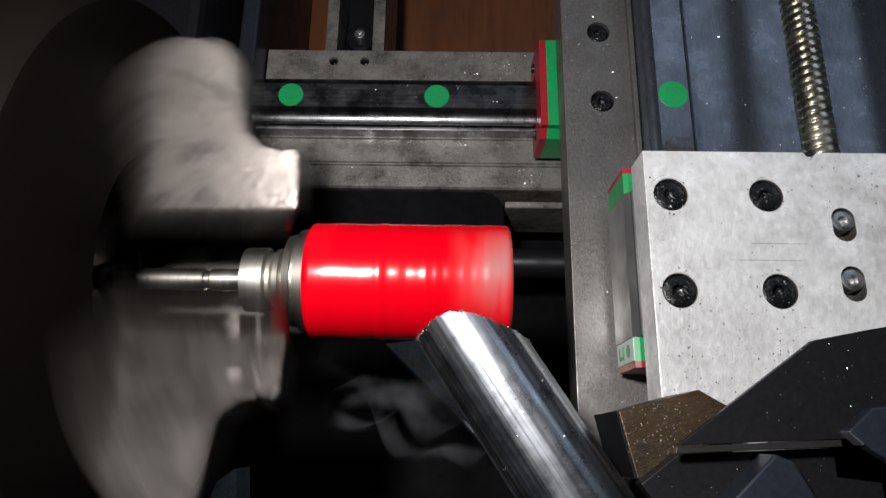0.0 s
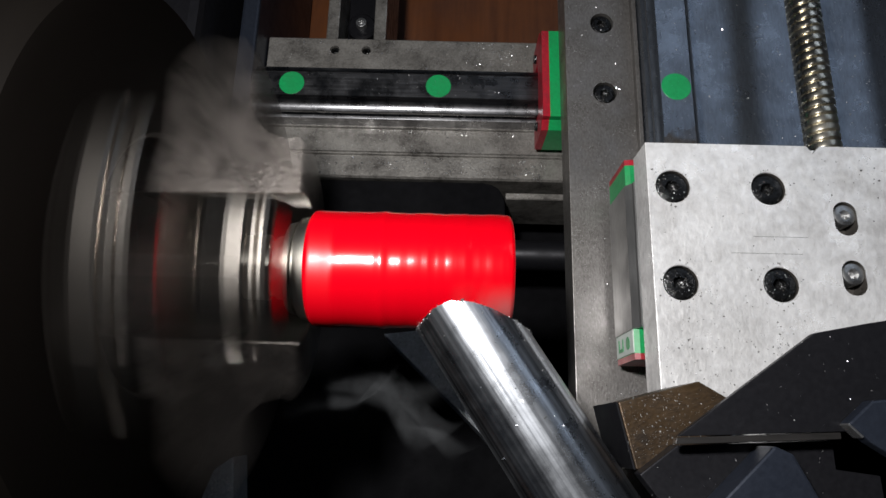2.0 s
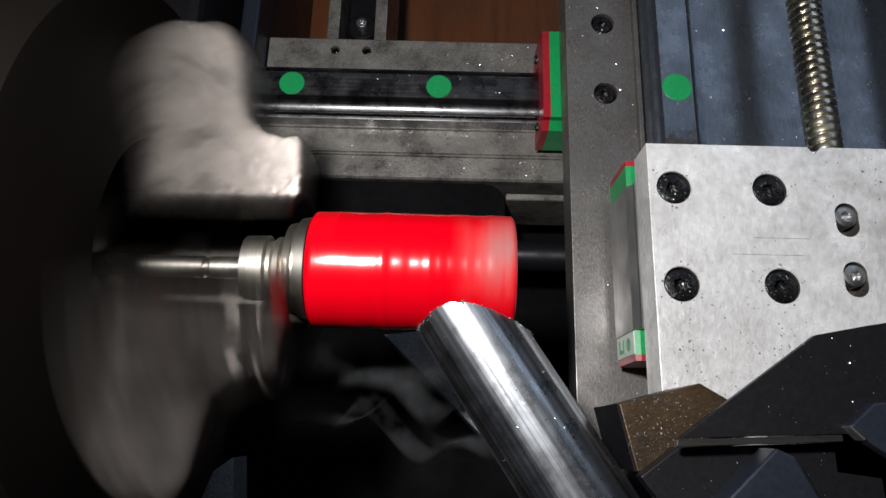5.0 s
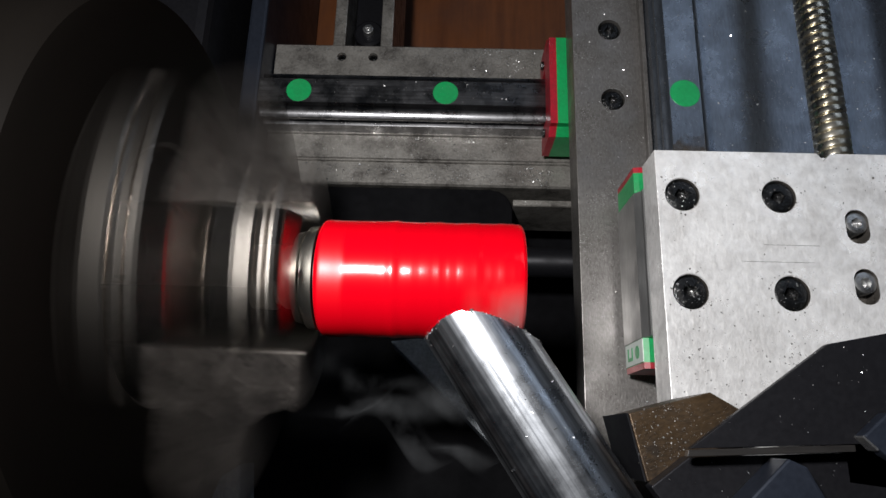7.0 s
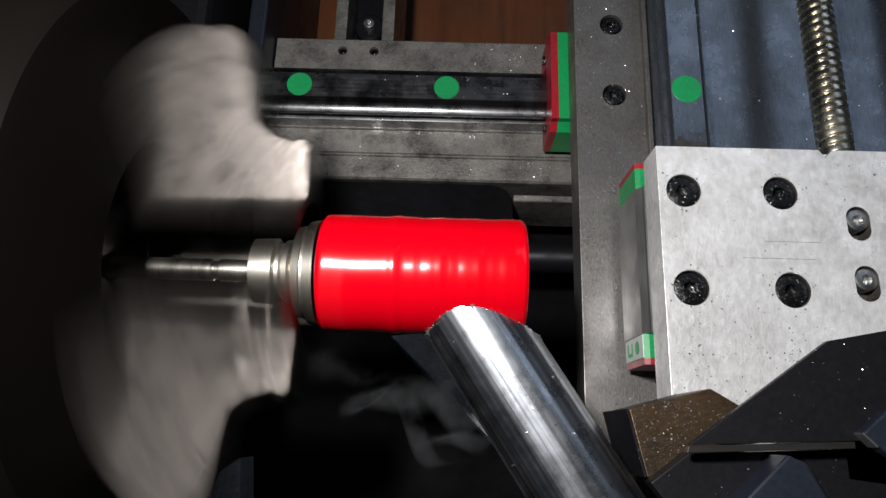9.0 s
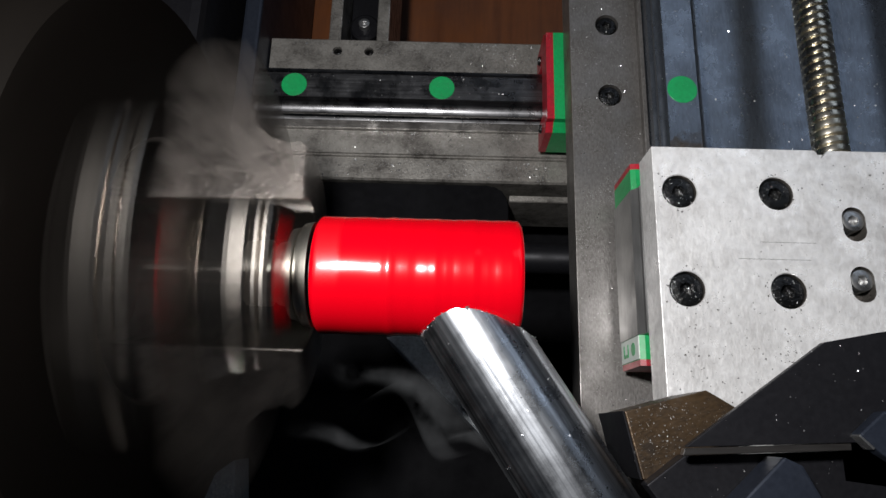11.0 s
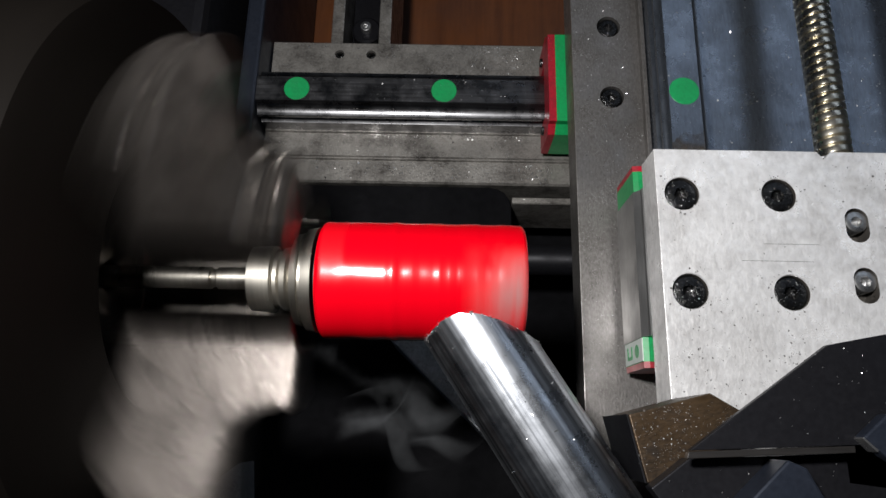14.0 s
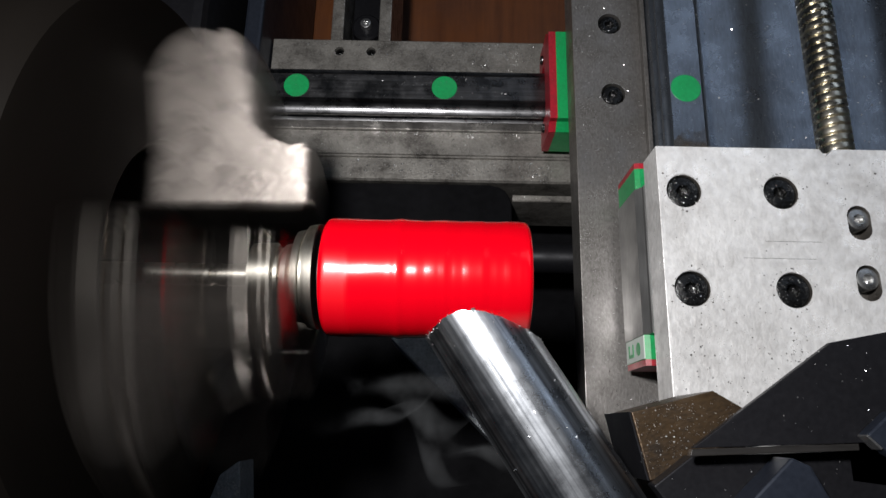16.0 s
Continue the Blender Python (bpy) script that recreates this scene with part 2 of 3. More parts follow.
def turned(profile, seg=48, axis="x", centre=(0, 0, 0), shape=None, bm=None):
    """A turned body: (along, radius) pairs round an axis through centre; shape(k, angle) may bend ring k's radius."""
    bm = bm or bmesh.new()
    rings = []
    for k, (h, r) in enumerate(profile):
        ring = []
        for i in range(seg):
            a = 2 * math.pi * i / seg
            q = r * (shape(k, a) if shape else 1)
            c, s = q * math.cos(a), q * math.sin(a)
            o = {"x": (h, c, s), "y": (s, h, c), "z": (c, s, h)}[axis]
            ring.append(bm.verts.new(Vector(o) + Vector(centre)))
        rings.append(ring)
    for p, q in zip(rings, rings[1:]):
        for i in range(seg):
            j = (i + 1) % seg
            bm.faces.new((p[i], p[j], q[j], q[i]))
    bm.faces.new(rings[0][::-1])
    bm.faces.new(rings[-1])
    return bm


def holed(ob, cutters):
    """Cuts bmeshes (in millimetres of the world) out of a mesh object."""
    origin, up = Vector(), ob.parent
    while up is not None:
        origin += up.location
        up = up.parent
    tools = []
    for bm in cutters:
        bmesh.ops.recalc_face_normals(bm, faces=bm.faces)
        for v in bm.verts:
            v.co = v.co * K
        me = bpy.data.meshes.new("cutter")
        bm.to_mesh(me)
        bm.free()
        tool = new("cutter", me)
        tools.append(tool)
        mod = ob.modifiers.new("cut", "BOOLEAN")
        mod.operation, mod.solver, mod.object = "DIFFERENCE", "EXACT", tool
    bpy.context.view_layer.update()
    cut = bpy.data.meshes.new_from_object(ob.evaluated_get(bpy.context.evaluated_depsgraph_get()))
    ob.modifiers.clear()
    ob.data = cut
    for tool in tools:
        bpy.data.objects.remove(tool)


def hex_at(a, flat):
    """Radius of a hexagon of that width across flats at an angle."""
    return flat / 2 / math.cos((a + math.pi / 6) % (math.pi / 3) - math.pi / 6)


def cap_screw(x, y, top, r, flat, height, label, material, group):
    """A socket head cap screw, its head's top face at that height."""
    s = thing("cap_screw", x, y, top - height, label, "screw", group)
    prof = [(0, r * 0.98), (height - 0.5, r), (height - 0.15, r - 0.15), (height, r - 0.5), (height, 1), (height - 2.2, 1), (height - 2.6, 0.3)]
    turn = rng.random()
    bm = turned(prof, 36, "z", (x, y, top - height), lambda k, a: hex_at(a + turn, flat) if k in (4, 5) else 1)
    part("head", bm, material, s, smooth=True)
    return s


AX_Y, AX_Z = -99.5, 105.0      # the spindle axis


# ---- bench, tray and bed ----
def bench():
    tagged(part("workbench_top", block(-700, 900, -700, 900, -110, -75, 2), WOOD), "brown varnished wooden bench top under the machine", "bench", kind="structure")
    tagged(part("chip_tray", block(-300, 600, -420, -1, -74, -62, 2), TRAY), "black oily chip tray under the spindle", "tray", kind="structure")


def bed():
    b = thing("lathe_bed", 60, 0, -32, "oily grey steel lathe bed plate with a stepped front edge", "machine bed")
    pts = [(33, -30), (33, -0.6), (32.4, 0), (-10.6, 0), (-11, -0.8), (-13.4, -0.8), (-13.8, 0), (-21.6, 0), (-22, -0.7), (-22.6, -0.7), (-23, -1.6), (-32.2, -1.6), (-33, -2.4), (-33, -30)]
    top = part("bed_plate", prism(pts, "x", -16.5, 420), BED, b)
    holed(top, [turned([(-6, 2.1), (1, 2.1)], 24, "z", (x, 27, 0)) for x in (13, 27)])
    for x in (13, 27):
        cap_screw(x, 27, -1.2, 2.0, 1.8, 3, "small black socket screw sunk in the bed plate", SCREW, "bed screws")
    lip = [(-33.2, -26), (-37.2, -26), (-37.2, -5.3), (-37.5, -5), (-39.7, -5), (-40.1, -5.4), (-40.1, -38), (-33.2, -38)]
    part("bed_lip", prism(lip, "x", 89.6, 420), BED, b)
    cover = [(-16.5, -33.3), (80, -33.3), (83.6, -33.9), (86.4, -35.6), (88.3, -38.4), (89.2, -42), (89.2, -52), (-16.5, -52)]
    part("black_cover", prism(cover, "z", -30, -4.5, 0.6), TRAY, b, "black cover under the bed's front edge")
    part("bed_foot", block(0, 40, 4, 28, -62, -30.2, 1), BED, b)
    part("bed_foot", block(300, 340, 4, 28, -62, -30.2, 1), BED, b)


def rail_section(w, h, flat):
    """Hollow ball grooves beside a narrow top: the usual profile rail, as (across, up) pairs."""
    q = w / 2 - flat
    half = [(flat - 0.2, h), (flat, h - 0.2)]
    half += [(w / 2 - q * 0.97 * math.cos(a), h - q * 0.97 * math.sin(a)) for a in [radians(x) for x in range(12, 91, 11)]]
    top = h - q - 0.1
    half += [(w / 2, top), (w / 2, top - 1.4)]
    half += [(w / 2 - 1.9 * math.sin(a), top - 1.4 - 2.2 + 2.2 * math.cos(a)) for a in [radians(x) for x in range(25, 180, 26)]]
    half += [(w / 2, top - 6.0), (w / 2, 0)]
    return half + [(-a, b) for a, b in half[::-1]]


def rail_caps(parent, spots, r, z):
    for x, y in spots:
        part("bolt_cap", turned([(z - 1.2, r), (z + 0.02, r), (z + 0.14, r - 0.15), (z + 0.12, 0.2)], 40, "z", (x, y, 0)), GREEN, parent, "green plastic bolt cap")


def long_rail():
    r = thing("linear_rail", 100, 0, 0, "dark steel linear guide rail with green bolt caps on the bed", "rail")
    sec = rail_section(20, 17.5, 5.4)
    part("rail_bar", prism(sec, "x", -16.5, 400), RAIL, r, smooth=True)
    rail_caps(r, [(60 * i, 0) for i in range(0, 6)], 5.15, 17.5)


def cross_rail(x):
    r = thing("linear_rail", x, 0, 44, "grey steel cross guide rail with green bolt caps on the saddle", "rail", "cross rails")
    sec = [(x + a, 44 + b) for a, b in rail_section(15, 15, 5.4)]
    part("rail_bar", prism(sec, "y", -190, 90), BLUED, r, smooth=True)
    rail_caps(r, [(x, -22 + 60 * i) for i in range(-2, 2)], 5.0, 59)


def long_carriage():
    c = thing("rail_carriage", 140, 0, 5, "steel guide carriage with green end cap and red wiper seal", "carriage")
    sec = [(-22, 5), (-22, 24), (-19, 27), (-19, 30), (19, 30), (19, 27), (22, 24), (22, 5), (11.5, 5), (11.5, 18.6), (-11.5, 18.6), (-11.5, 5)]
    part("carriage_body", prism(sec, "x", 112, 165), CARRIAGE, c)
    cap = [(y * 0.985, max(z - 0.5, 5.4)) for y, z in sec]
    part("end_cap", prism(cap, "x", 103.4, 112), GREEN, c, "green plastic end cap")
    seal = part("wiper_seal", prism(cap, "x", 100.6, 103.4), RED, c, "red rubber wiper seal")
    for y in (-15.5, 15.5):
        part("seal_screw", turned([(99.4, 0.6), (99.6, 1.7), (100.9, 1.9)], 16, "x", (0, y, 14)), SCREW, seal)


def cross_carriage(x):
    c = thing("rail_carriage", x, -84, 48, "grey steel guide carriage with green end caps under the table plate", "carriage", "cross carriages")
    w = 22
    sec = [(-w, 49), (-w, 68), (-w + 1.6, 70.4), (-w + 1.6, 72), (w - 1.6, 72), (w - 1.6, 70.4), (w, 68), (w, 49), (8.5, 49), (8.5, 60.4), (-8.5, 60.4), (-8.5, 49)]
    part("carriage_body", prism([(x + a, b) for a, b in sec], "y", -106, -62), CARRIAGE, c)
    cap = [(x + a * 0.985, min(max(b, 49.4), 68.4)) for a, b in sec]
    for y0, y1, s0, s1 in ((-62, -55.2, -55.2, -53.4), (-113, -106, -114.8, -113)):
        end = part("end_cap", prism(cap, "y", y0, y1), GREEN, c, "green plastic end cap")
        part("wiper_seal", prism(cap, "y", s0, s1), RED, c, "red rubber wiper seal")
        if y0 < -100:
            px = x - w * 0.985
            part("label_plate", block(px - 0.25, px + 0.05, -112.8, -106.2, 49.8, 67.9, 0), WHITE, end, "pale label with green marks")
            part("label_mark", turned([(px - 0.4, 0.01), (px - 0.36, 1.9), (px - 0.2, 2.0)], 24, "x", (0, -109.5, 62.4)), GREEN, end)
            for a, b2 in ((52.6, 53.4), (56.8, 57.6)):
                part("label_mark", block(px - 0.4, px - 0.2, -111.4, -107.6, a, b2, 0), GREEN, end)
            part("label_mark", block(px - 0.4, px - 0.2, -111.4, -110.4, 53.4, 56.8, 0), GREEN, end)


def saddle():
    s = thing("saddle", 180, -50, 30, "grey machined steel saddle plate on the guide carriages", "machine saddle")
    p = part("saddle_plate", block(107.2, 290, -200, 96, 30.2, 43.4, 0.2), SADDLE, s)
    holed(p, [turned([(38, 4.3), (46, 4.3)], 32, "z", (121, y, 0)) for y in (13, -16)])
    part("ground_way", block(150.5, 290, -200, 96, 43.3, 44.3, 0.3), BLUED, s, "bluish ground steel way plate")
    part("side_strip", block(131.6, 133.2, -200, 96, 43.3, 46.5, 0.3), SADDLE, s)
    for y in (13, -16):
        cap_screw(121, y, 42.9, 3.7, 3.2, 4, "dirty socket head screw sunk in the saddle", SCREW, "saddle screws")


def lead_screw():
    s = thing("cross_lead_screw", 183.2, 0, 66, "brassy plated steel lead screw across the saddle", "lead screw")
    bm, seg, rings = bmesh.new(), 32, []
    step, pitch = 0.145, 2.9
    for k in range(int(154 / step)):
        y = -64 + k * step
        ring = []
        for i in range(seg):
            a = 2 * math.pi * i / seg
            f = (y / pitch + i / seg) % 1
            w = min(1.0, max(0.0, (abs(f - 0.5) - 0.06) / 0.10))
            r = 4.1 + 1.15 * w - 0.12 * (1 - abs(2 * f - 1)) ** 2
            ring.append(bm.verts.new((183.2 + r * math.cos(a), y, 66 + r * math.sin(a))))
        rings.append(ring)
    for p, q in zip(rings, rings[1:]):
        for i in range(seg):
            bm.faces.new((p[i], p[(i + 1) % seg], q[(i + 1) % seg], q[i]))
    part("thread", bm, BRASSY, s, smooth=True)
    part("bearing_block", block(168, 198, 90, 106, 44.4, 80, 1), SADDLE, s)


def table():
    t = thing("cross_table", 190, -110, 72, "pale ground steel table plate with sunk screws", "machine table")
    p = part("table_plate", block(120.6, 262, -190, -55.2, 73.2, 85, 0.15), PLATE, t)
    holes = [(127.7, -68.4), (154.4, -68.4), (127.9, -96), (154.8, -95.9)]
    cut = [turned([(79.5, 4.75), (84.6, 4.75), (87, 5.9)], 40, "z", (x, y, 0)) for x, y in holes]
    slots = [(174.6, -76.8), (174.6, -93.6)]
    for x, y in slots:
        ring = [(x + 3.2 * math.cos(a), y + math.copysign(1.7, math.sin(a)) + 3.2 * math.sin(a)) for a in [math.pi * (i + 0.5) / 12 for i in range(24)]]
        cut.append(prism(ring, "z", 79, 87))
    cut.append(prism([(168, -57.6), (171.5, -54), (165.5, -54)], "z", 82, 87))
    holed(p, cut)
    # hole and slot walls coloured dark: oily dirt plus the shade inside them
    p.data.materials.append(GRIME_AND_SHADE)
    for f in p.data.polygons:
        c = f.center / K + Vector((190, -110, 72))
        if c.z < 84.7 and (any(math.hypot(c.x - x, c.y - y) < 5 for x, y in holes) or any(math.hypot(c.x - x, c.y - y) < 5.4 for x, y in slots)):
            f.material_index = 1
    for x, y in holes:
        cap_screw(x, y, 84.2, 4.45, 3.6, 4.6, "black socket head screw sunk in the table plate", SCREW, "table screws")
    for x, y in slots:
        cap_screw(x + 0.4, y + 1.3, 84.3, 3.1, 2.7, 4.8, "bright zinc socket screw in a slotted hole", BRIGHT, "slot screws")


def scribed_lines():
    """Fine scribed layout lines and worn smudges on the table plate."""
    t = bpy.data.objects["cross_table"]
    for x0, x1, y in ((148.5, 163.5, -82.6), (142.2, 161.5, -87.4)):
        part("scribed_line", block(x0, x1, y, y + 0.1, 84.99, 85.012, 0), GRIME_AND_SHADE, t)


def oil_smear():
    """A dark oily smear on the cross rail where the carriage stops."""
    rail = bpy.data.objects["linear_rail.001"]
    edge = random.Random(5)
    pts = [(135.6, -56), (146.4, -56)] + [(146.4 - 10.8 * i / 14, -36.5 - 1.5 * math.sin(i * 0.5) + edge.uniform(-1.2, 1.2) - 0.25 * i) for i in range(15)]
    part("oil_smear", prism(pts, "z", 58.98, 59.015), OIL, rail, "dark oily smear")


# ---- parts behind the bed ----
def rear_bracket():
    b = thing("rear_bracket", 22, 45, -60, "grey steel channel bracket behind the bed", "bracket")
    part("bracket_side", block(8, 13.5, 33.6, 130, -60, -3, 0.6), BED, b)
    part("bracket_side", block(29.5, 35, 33.6, 130, -60, -3, 0.6), BED, b)
    part("bracket_web", block(13.7, 29.3, 40, 130, -60, -26, 0.6), BLACK, b)
    part("bracket_block", turned([(-25.9, 7), (-19, 7), (-18, 6)], 32, "z", (21.5, 52, 0)), BLACK, b, "round black boss", True)
    cap_screw(21.5, 52, -15, 2.6, 2.2, 3, "small screw on the round boss", BRIGHT, "")


def headstock_post():
    p = thing("headstock_plate", -25, 40, -60, "dark blue-grey upright edge of the headstock plate", "headstock")
    part("upright", block(-24.5, -17.2, -30, 120, -74, 16, 1.2), BLUEBLACK, p)
    part("housing", block(-290, -31, -28, 220, -74, 42, 4), BLACK, p)
    part("spindle_nose", turned([(-140, 30), (-72, 30), (-70.5, 28)], 48, "x", (0, AX_Y, AX_Z)), BLACK, p)
    part("spindle_housing", block(-290, -85, -165, -30, -74, 150, 4), BLACK, p)


def lower_screw():
    s = thing("long_lead_screw", 150, -64, -16, "dark lead screw shaft below the saddle", "lead screw")
    part("shaft", turned([(40, 6), (41, 6.5), (400, 6.5), (401, 6)], 32, "x", (0, -62, -14)), BLACK, s, smooth=True)
    part("nut_housing", block(120, 160, -80, -46, -30, 6, 1), BLACK, s)
    part("shaft_bearing", block(380, 400, -80, -46, -61, 2, 1), BLACK, s)


def casting_web():
    w = thing("casting_web", 80, -90, -61, "grey speckled casting rib below the tube", "casting")
    pts = [(38, -95), (62, -92), (130, -150), (104, -158)]
    part("rib", prism(pts, "z", -61.5, -30, 0.8), WEB, w)
    part("rib", prism([(-33, -154), (-25, -148), (-22, -175), (-40, -175)], "z", -61.5, -40, 0.8), WEB, w)


# ---- chuck, arbor and roller on the spindle axis ----


def chuck():
    c = thing("lathe_chuck", -20, AX_Y, AX_Z, "dark steel three-jaw lathe chuck spinning fast", "chuck")
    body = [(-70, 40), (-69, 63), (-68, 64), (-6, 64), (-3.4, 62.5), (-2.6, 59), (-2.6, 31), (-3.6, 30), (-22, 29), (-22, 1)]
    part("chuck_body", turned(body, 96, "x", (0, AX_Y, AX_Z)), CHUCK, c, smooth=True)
    prof = [(-21, 3.2), (-17, 3.2), (-16, 16), (31, 16), (31, 29), (29.8, 30.5), (28.2, 30.5), (27.8, 29.1), (26.2, 29.1), (25.8, 30.5), (22, 30.5), (18.6, 33.5), (18.0, 35), (18.0, 50), (15.6, 55),
            (13.6, 55), (13.1, 53.5), (11.0, 53.5), (10.5, 55), (6.5, 55), (2.5, 53), (-1.0, 49), (-2.4, 44), (-21, 44)]
    for k in range(3):
        bm = prism(prof, "y", -7.5, 7.5)
        bmesh.ops.bevel(bm, geom=bm.edges[:], offset=0.45, segments=1, affect="EDGES")
        for v in bm.verts:
            # the gripping end is pointed
            lim = 8.0 if v.co.z > 12 else 3.4
            v.co.y = max(-lim, min(lim, v.co.y))
        bmesh.ops.rotate(bm, verts=bm.verts, cent=(0, 0, 0), matrix=Matrix.Rotation(radians(120 * k), 3, "X"))
        bmesh.ops.translate(bm, verts=bm.verts, vec=(0, AX_Y, AX_Z))
        bm.normal_update()
        across = Matrix.Rotation(radians(120 * k), 3, "X") @ Vector((0, 1, 0))
        for f in bm.faces:
            f.material_index = 0 if abs(f.normal.dot(across)) > 0.8 else 1
        jaw = part("jaw", bm, JAW, c, "rough grey stepped jaw with ground steps")
        jaw.data.materials.append(JAW_FACE)
    return c


def arbor():
    a = thing("arbor", 0, AX_Y, AX_Z, "turned steel arbor held in the chuck jaws", "arbor")
    part("shank", turned([(-24, 2.5), (-23, 2.6), (7.6, 2.6), (8, 2.1), (9, 2.1), (9.4, 2.6), (19, 2.6)], 40, "x", (0, AX_Y, AX_Z)), ARBOR, a, smooth=True)
    part("nut", turned([(17.4, 6.0), (17.8, 7.6), (22.9, 7.8), (23.4, 7.2)], 48, "x", (0, AX_Y, AX_Z)), ARBOR, a, smooth=True)
    part("neck", turned([(23.3, 6.6), (24.2, 6.4), (25.2, 7.4), (26.4, 7.6), (27.4, 6.4), (28.2, 7.0)], 40, "x", (0, AX_Y, AX_Z)), ARBOR, a, smooth=True)
    part("collar", turned([(28.0, 8.0), (28.2, 10.6), (29.8, 11.0), (30.0, 10.4), (30.6, 10.4), (30.9, 12.0), (33.2, 12.4)], 56, "x", (0, AX_Y, AX_Z)), ARBOR, a, smooth=True)
    return a


def roller():
    r = thing("abrasive_roller", 32, AX_Y, AX_Z, "glossy red sleeve-covered abrasive roller on the arbor", "roller")
    prof = [(34.2, 10), (34.2, 12.9), (34.8, 13.6)]
    n, rings = 60, random.Random(9)
    for i in range(n + 1):
        x = 35.2 + 44.6 * i / n
        ripple = 0.03 * math.sin(x * 0.83 + 1) + 0.022 * math.sin(x * 2.27 + 0.5) + rings.uniform(-0.03, 0.03)
        prof.append((x, 13.75 + 0.25 * math.exp(-((x - 51.5) / 1.2) ** 2) - 0.15 * math.exp(-((x - 52.6) / 0.5) ** 2) + (0.12 if x < 50 else 1.0) * ripple))
    prof += [(80.3, 13.5), (80.7, 13.0), (80.7, 11)]
    lump = random.Random(3)
    waves = [(lump.uniform(0, 6.28), lump.randint(1, 3), lump.uniform(0.05, 0.6)) for _ in range(5)]

    def shape(k, a):
        return 1 + sum(0.0018 * math.sin(m * a + p + f * k) for p, m, f in waves)
    part("sleeve", turned(prof, 96, "x", (0, AX_Y, AX_Z), shape), SLEEVE, r, smooth=True)
    part("core", turned([(33.6, 4), (33.7, 11.2), (80.4, 11.2), (80.5, 4)], 48, "x", (0, AX_Y, AX_Z)), BLACK, r, "dark core inside the sleeve")
    return r


def steel_tube():
    """A round tube whose end is ground to the curve of the roller."""
    t = thing("steel_tube", 110, -172, AX_Z, "shiny bare steel tube ground to a saddle-shaped end", "tube")
    d = Vector((0.552, -0.834, 0))
    side, up = Vector((0.834, 0.552, 0)), Vector((0, 0, 1))
    base = Vector((70.85, -112.8, AX_Z))
    seg, ro, ri = 120, 10.9, 9.6
    bm, rings = bmesh.new(), []
    for r, flip in ((ro, 0), (ri, 1)):
        end, far, mid = [], [], []
        for i in range(seg):
            a = 2 * math.pi * i / seg
            o = base + side * r * math.cos(a) + up * r * math.sin(a)
            h = o.z - AX_Z
            y_hit = AX_Y - math.sqrt(14.1 ** 2 - h * h)
            s = (y_hit - o.y) / d.y + 0.18 * math.sin(17 * a) * rng.random() + rng.uniform(0, 0.25)
            end.append(bm.verts.new(o + d * s))
            mid.append(bm.verts.new(o + d * (s + 1.0)))
            far.append(bm.verts.new(o + d * 240))
        rings.append((end, mid, far))
        for p, q in ((end, mid), (mid, far)):
            for i in range(seg):
                j = (i + 1) % seg
                bm.faces.new((p[i], p[j], q[j], q[i]))
    for k in (0, 2):
        for i in range(seg):
            j = (i + 1) % seg
            bm.faces.new((rings[0][k][i], rings[0][k][j], rings[1][k][j], rings[1][k][i]))
    part("tube_wall", bm, CHROME, t, smooth=True)


# ---- tool post ----
def tool_post():
    t = thing("tool_bar", 116, -133, 85, "brown stained square steel tool bar on the table", "tool")
    part("bar", prism([(103.4, -128.9), (121.5, -123.9), (127.6, -127.4), (127.6, -142), (106.6, -142.9)], "z", 85.2, 108, 0.3), BRONZE, t)
    part("bar_end", prism([(102.9, -128.8), (103.3, -128.9), (106.5, -142.9), (106.1, -142.9)], "z", 85.2, 107.6), BLACK, t, "black end face")
    p = thing("tool_post", 150, -140, 85, "black oxide steel tool post block on the table", "tool post")
    part("post_block", prism([(111.3, -135.9), (141.2, -114.6), (152.1, -112.4), (205, -103), (205, -133), (144.4, -134.1)], "z", 119.2, 121, 0.2), BLACK, p)
    part("post_core", prism([(128, -131), (147, -119), (205, -108), (205, -133.2), (144.4, -134.3), (128, -134.4)], "z", 113.1, 119.1, 0.3), BLACK, p)
    part("post_foot", prism([(146, -124), (205, -113), (205, -185), (156, -185), (156, -142.2), (146, -142.2)], "z", 85.2, 113, 0.5), BLACK, p)
    part("clamp_strip", prism([(111.0, -137.4), (111.4, -136.1), (144.2, -134.3), (144.2, -135.6)], "z", 118.6, 120.4, 0.12), STRIP, p, "worn edge of the clamp plate")
    part("clamp_block", prism([(105.8, -143.6), (114.0, -137.6), (149, -135.8), (205, -133.4), (205, -180), (134, -180)], "z", 108.2, 113, 0.3), BLACK, p)
    part("clamp_wedge", prism([(114, -152.5), (130.5, -137.2), (134, -138.7), (141, -152.5)], "z", 113.1, 121, 0.5), BLUEBLACK, p, "blue-black wedge block")
    part("clamp_lever", prism([(143.6, -132.6), (148.8, -128.2), (185, -124), (185, -160), (147.4, -136.2)], "z", 121.2, 124.5, 0.5), BLUEBLACK, p, "blue-black clamp lever")
    part("lever_edge", prism([(143.5, -132.9), (144.0, -132.4), (146.6, -134.8), (146.0, -135.4)], "z", 121.2, 124.3, 0.1), BRIGHT, p, "bright worn corner")


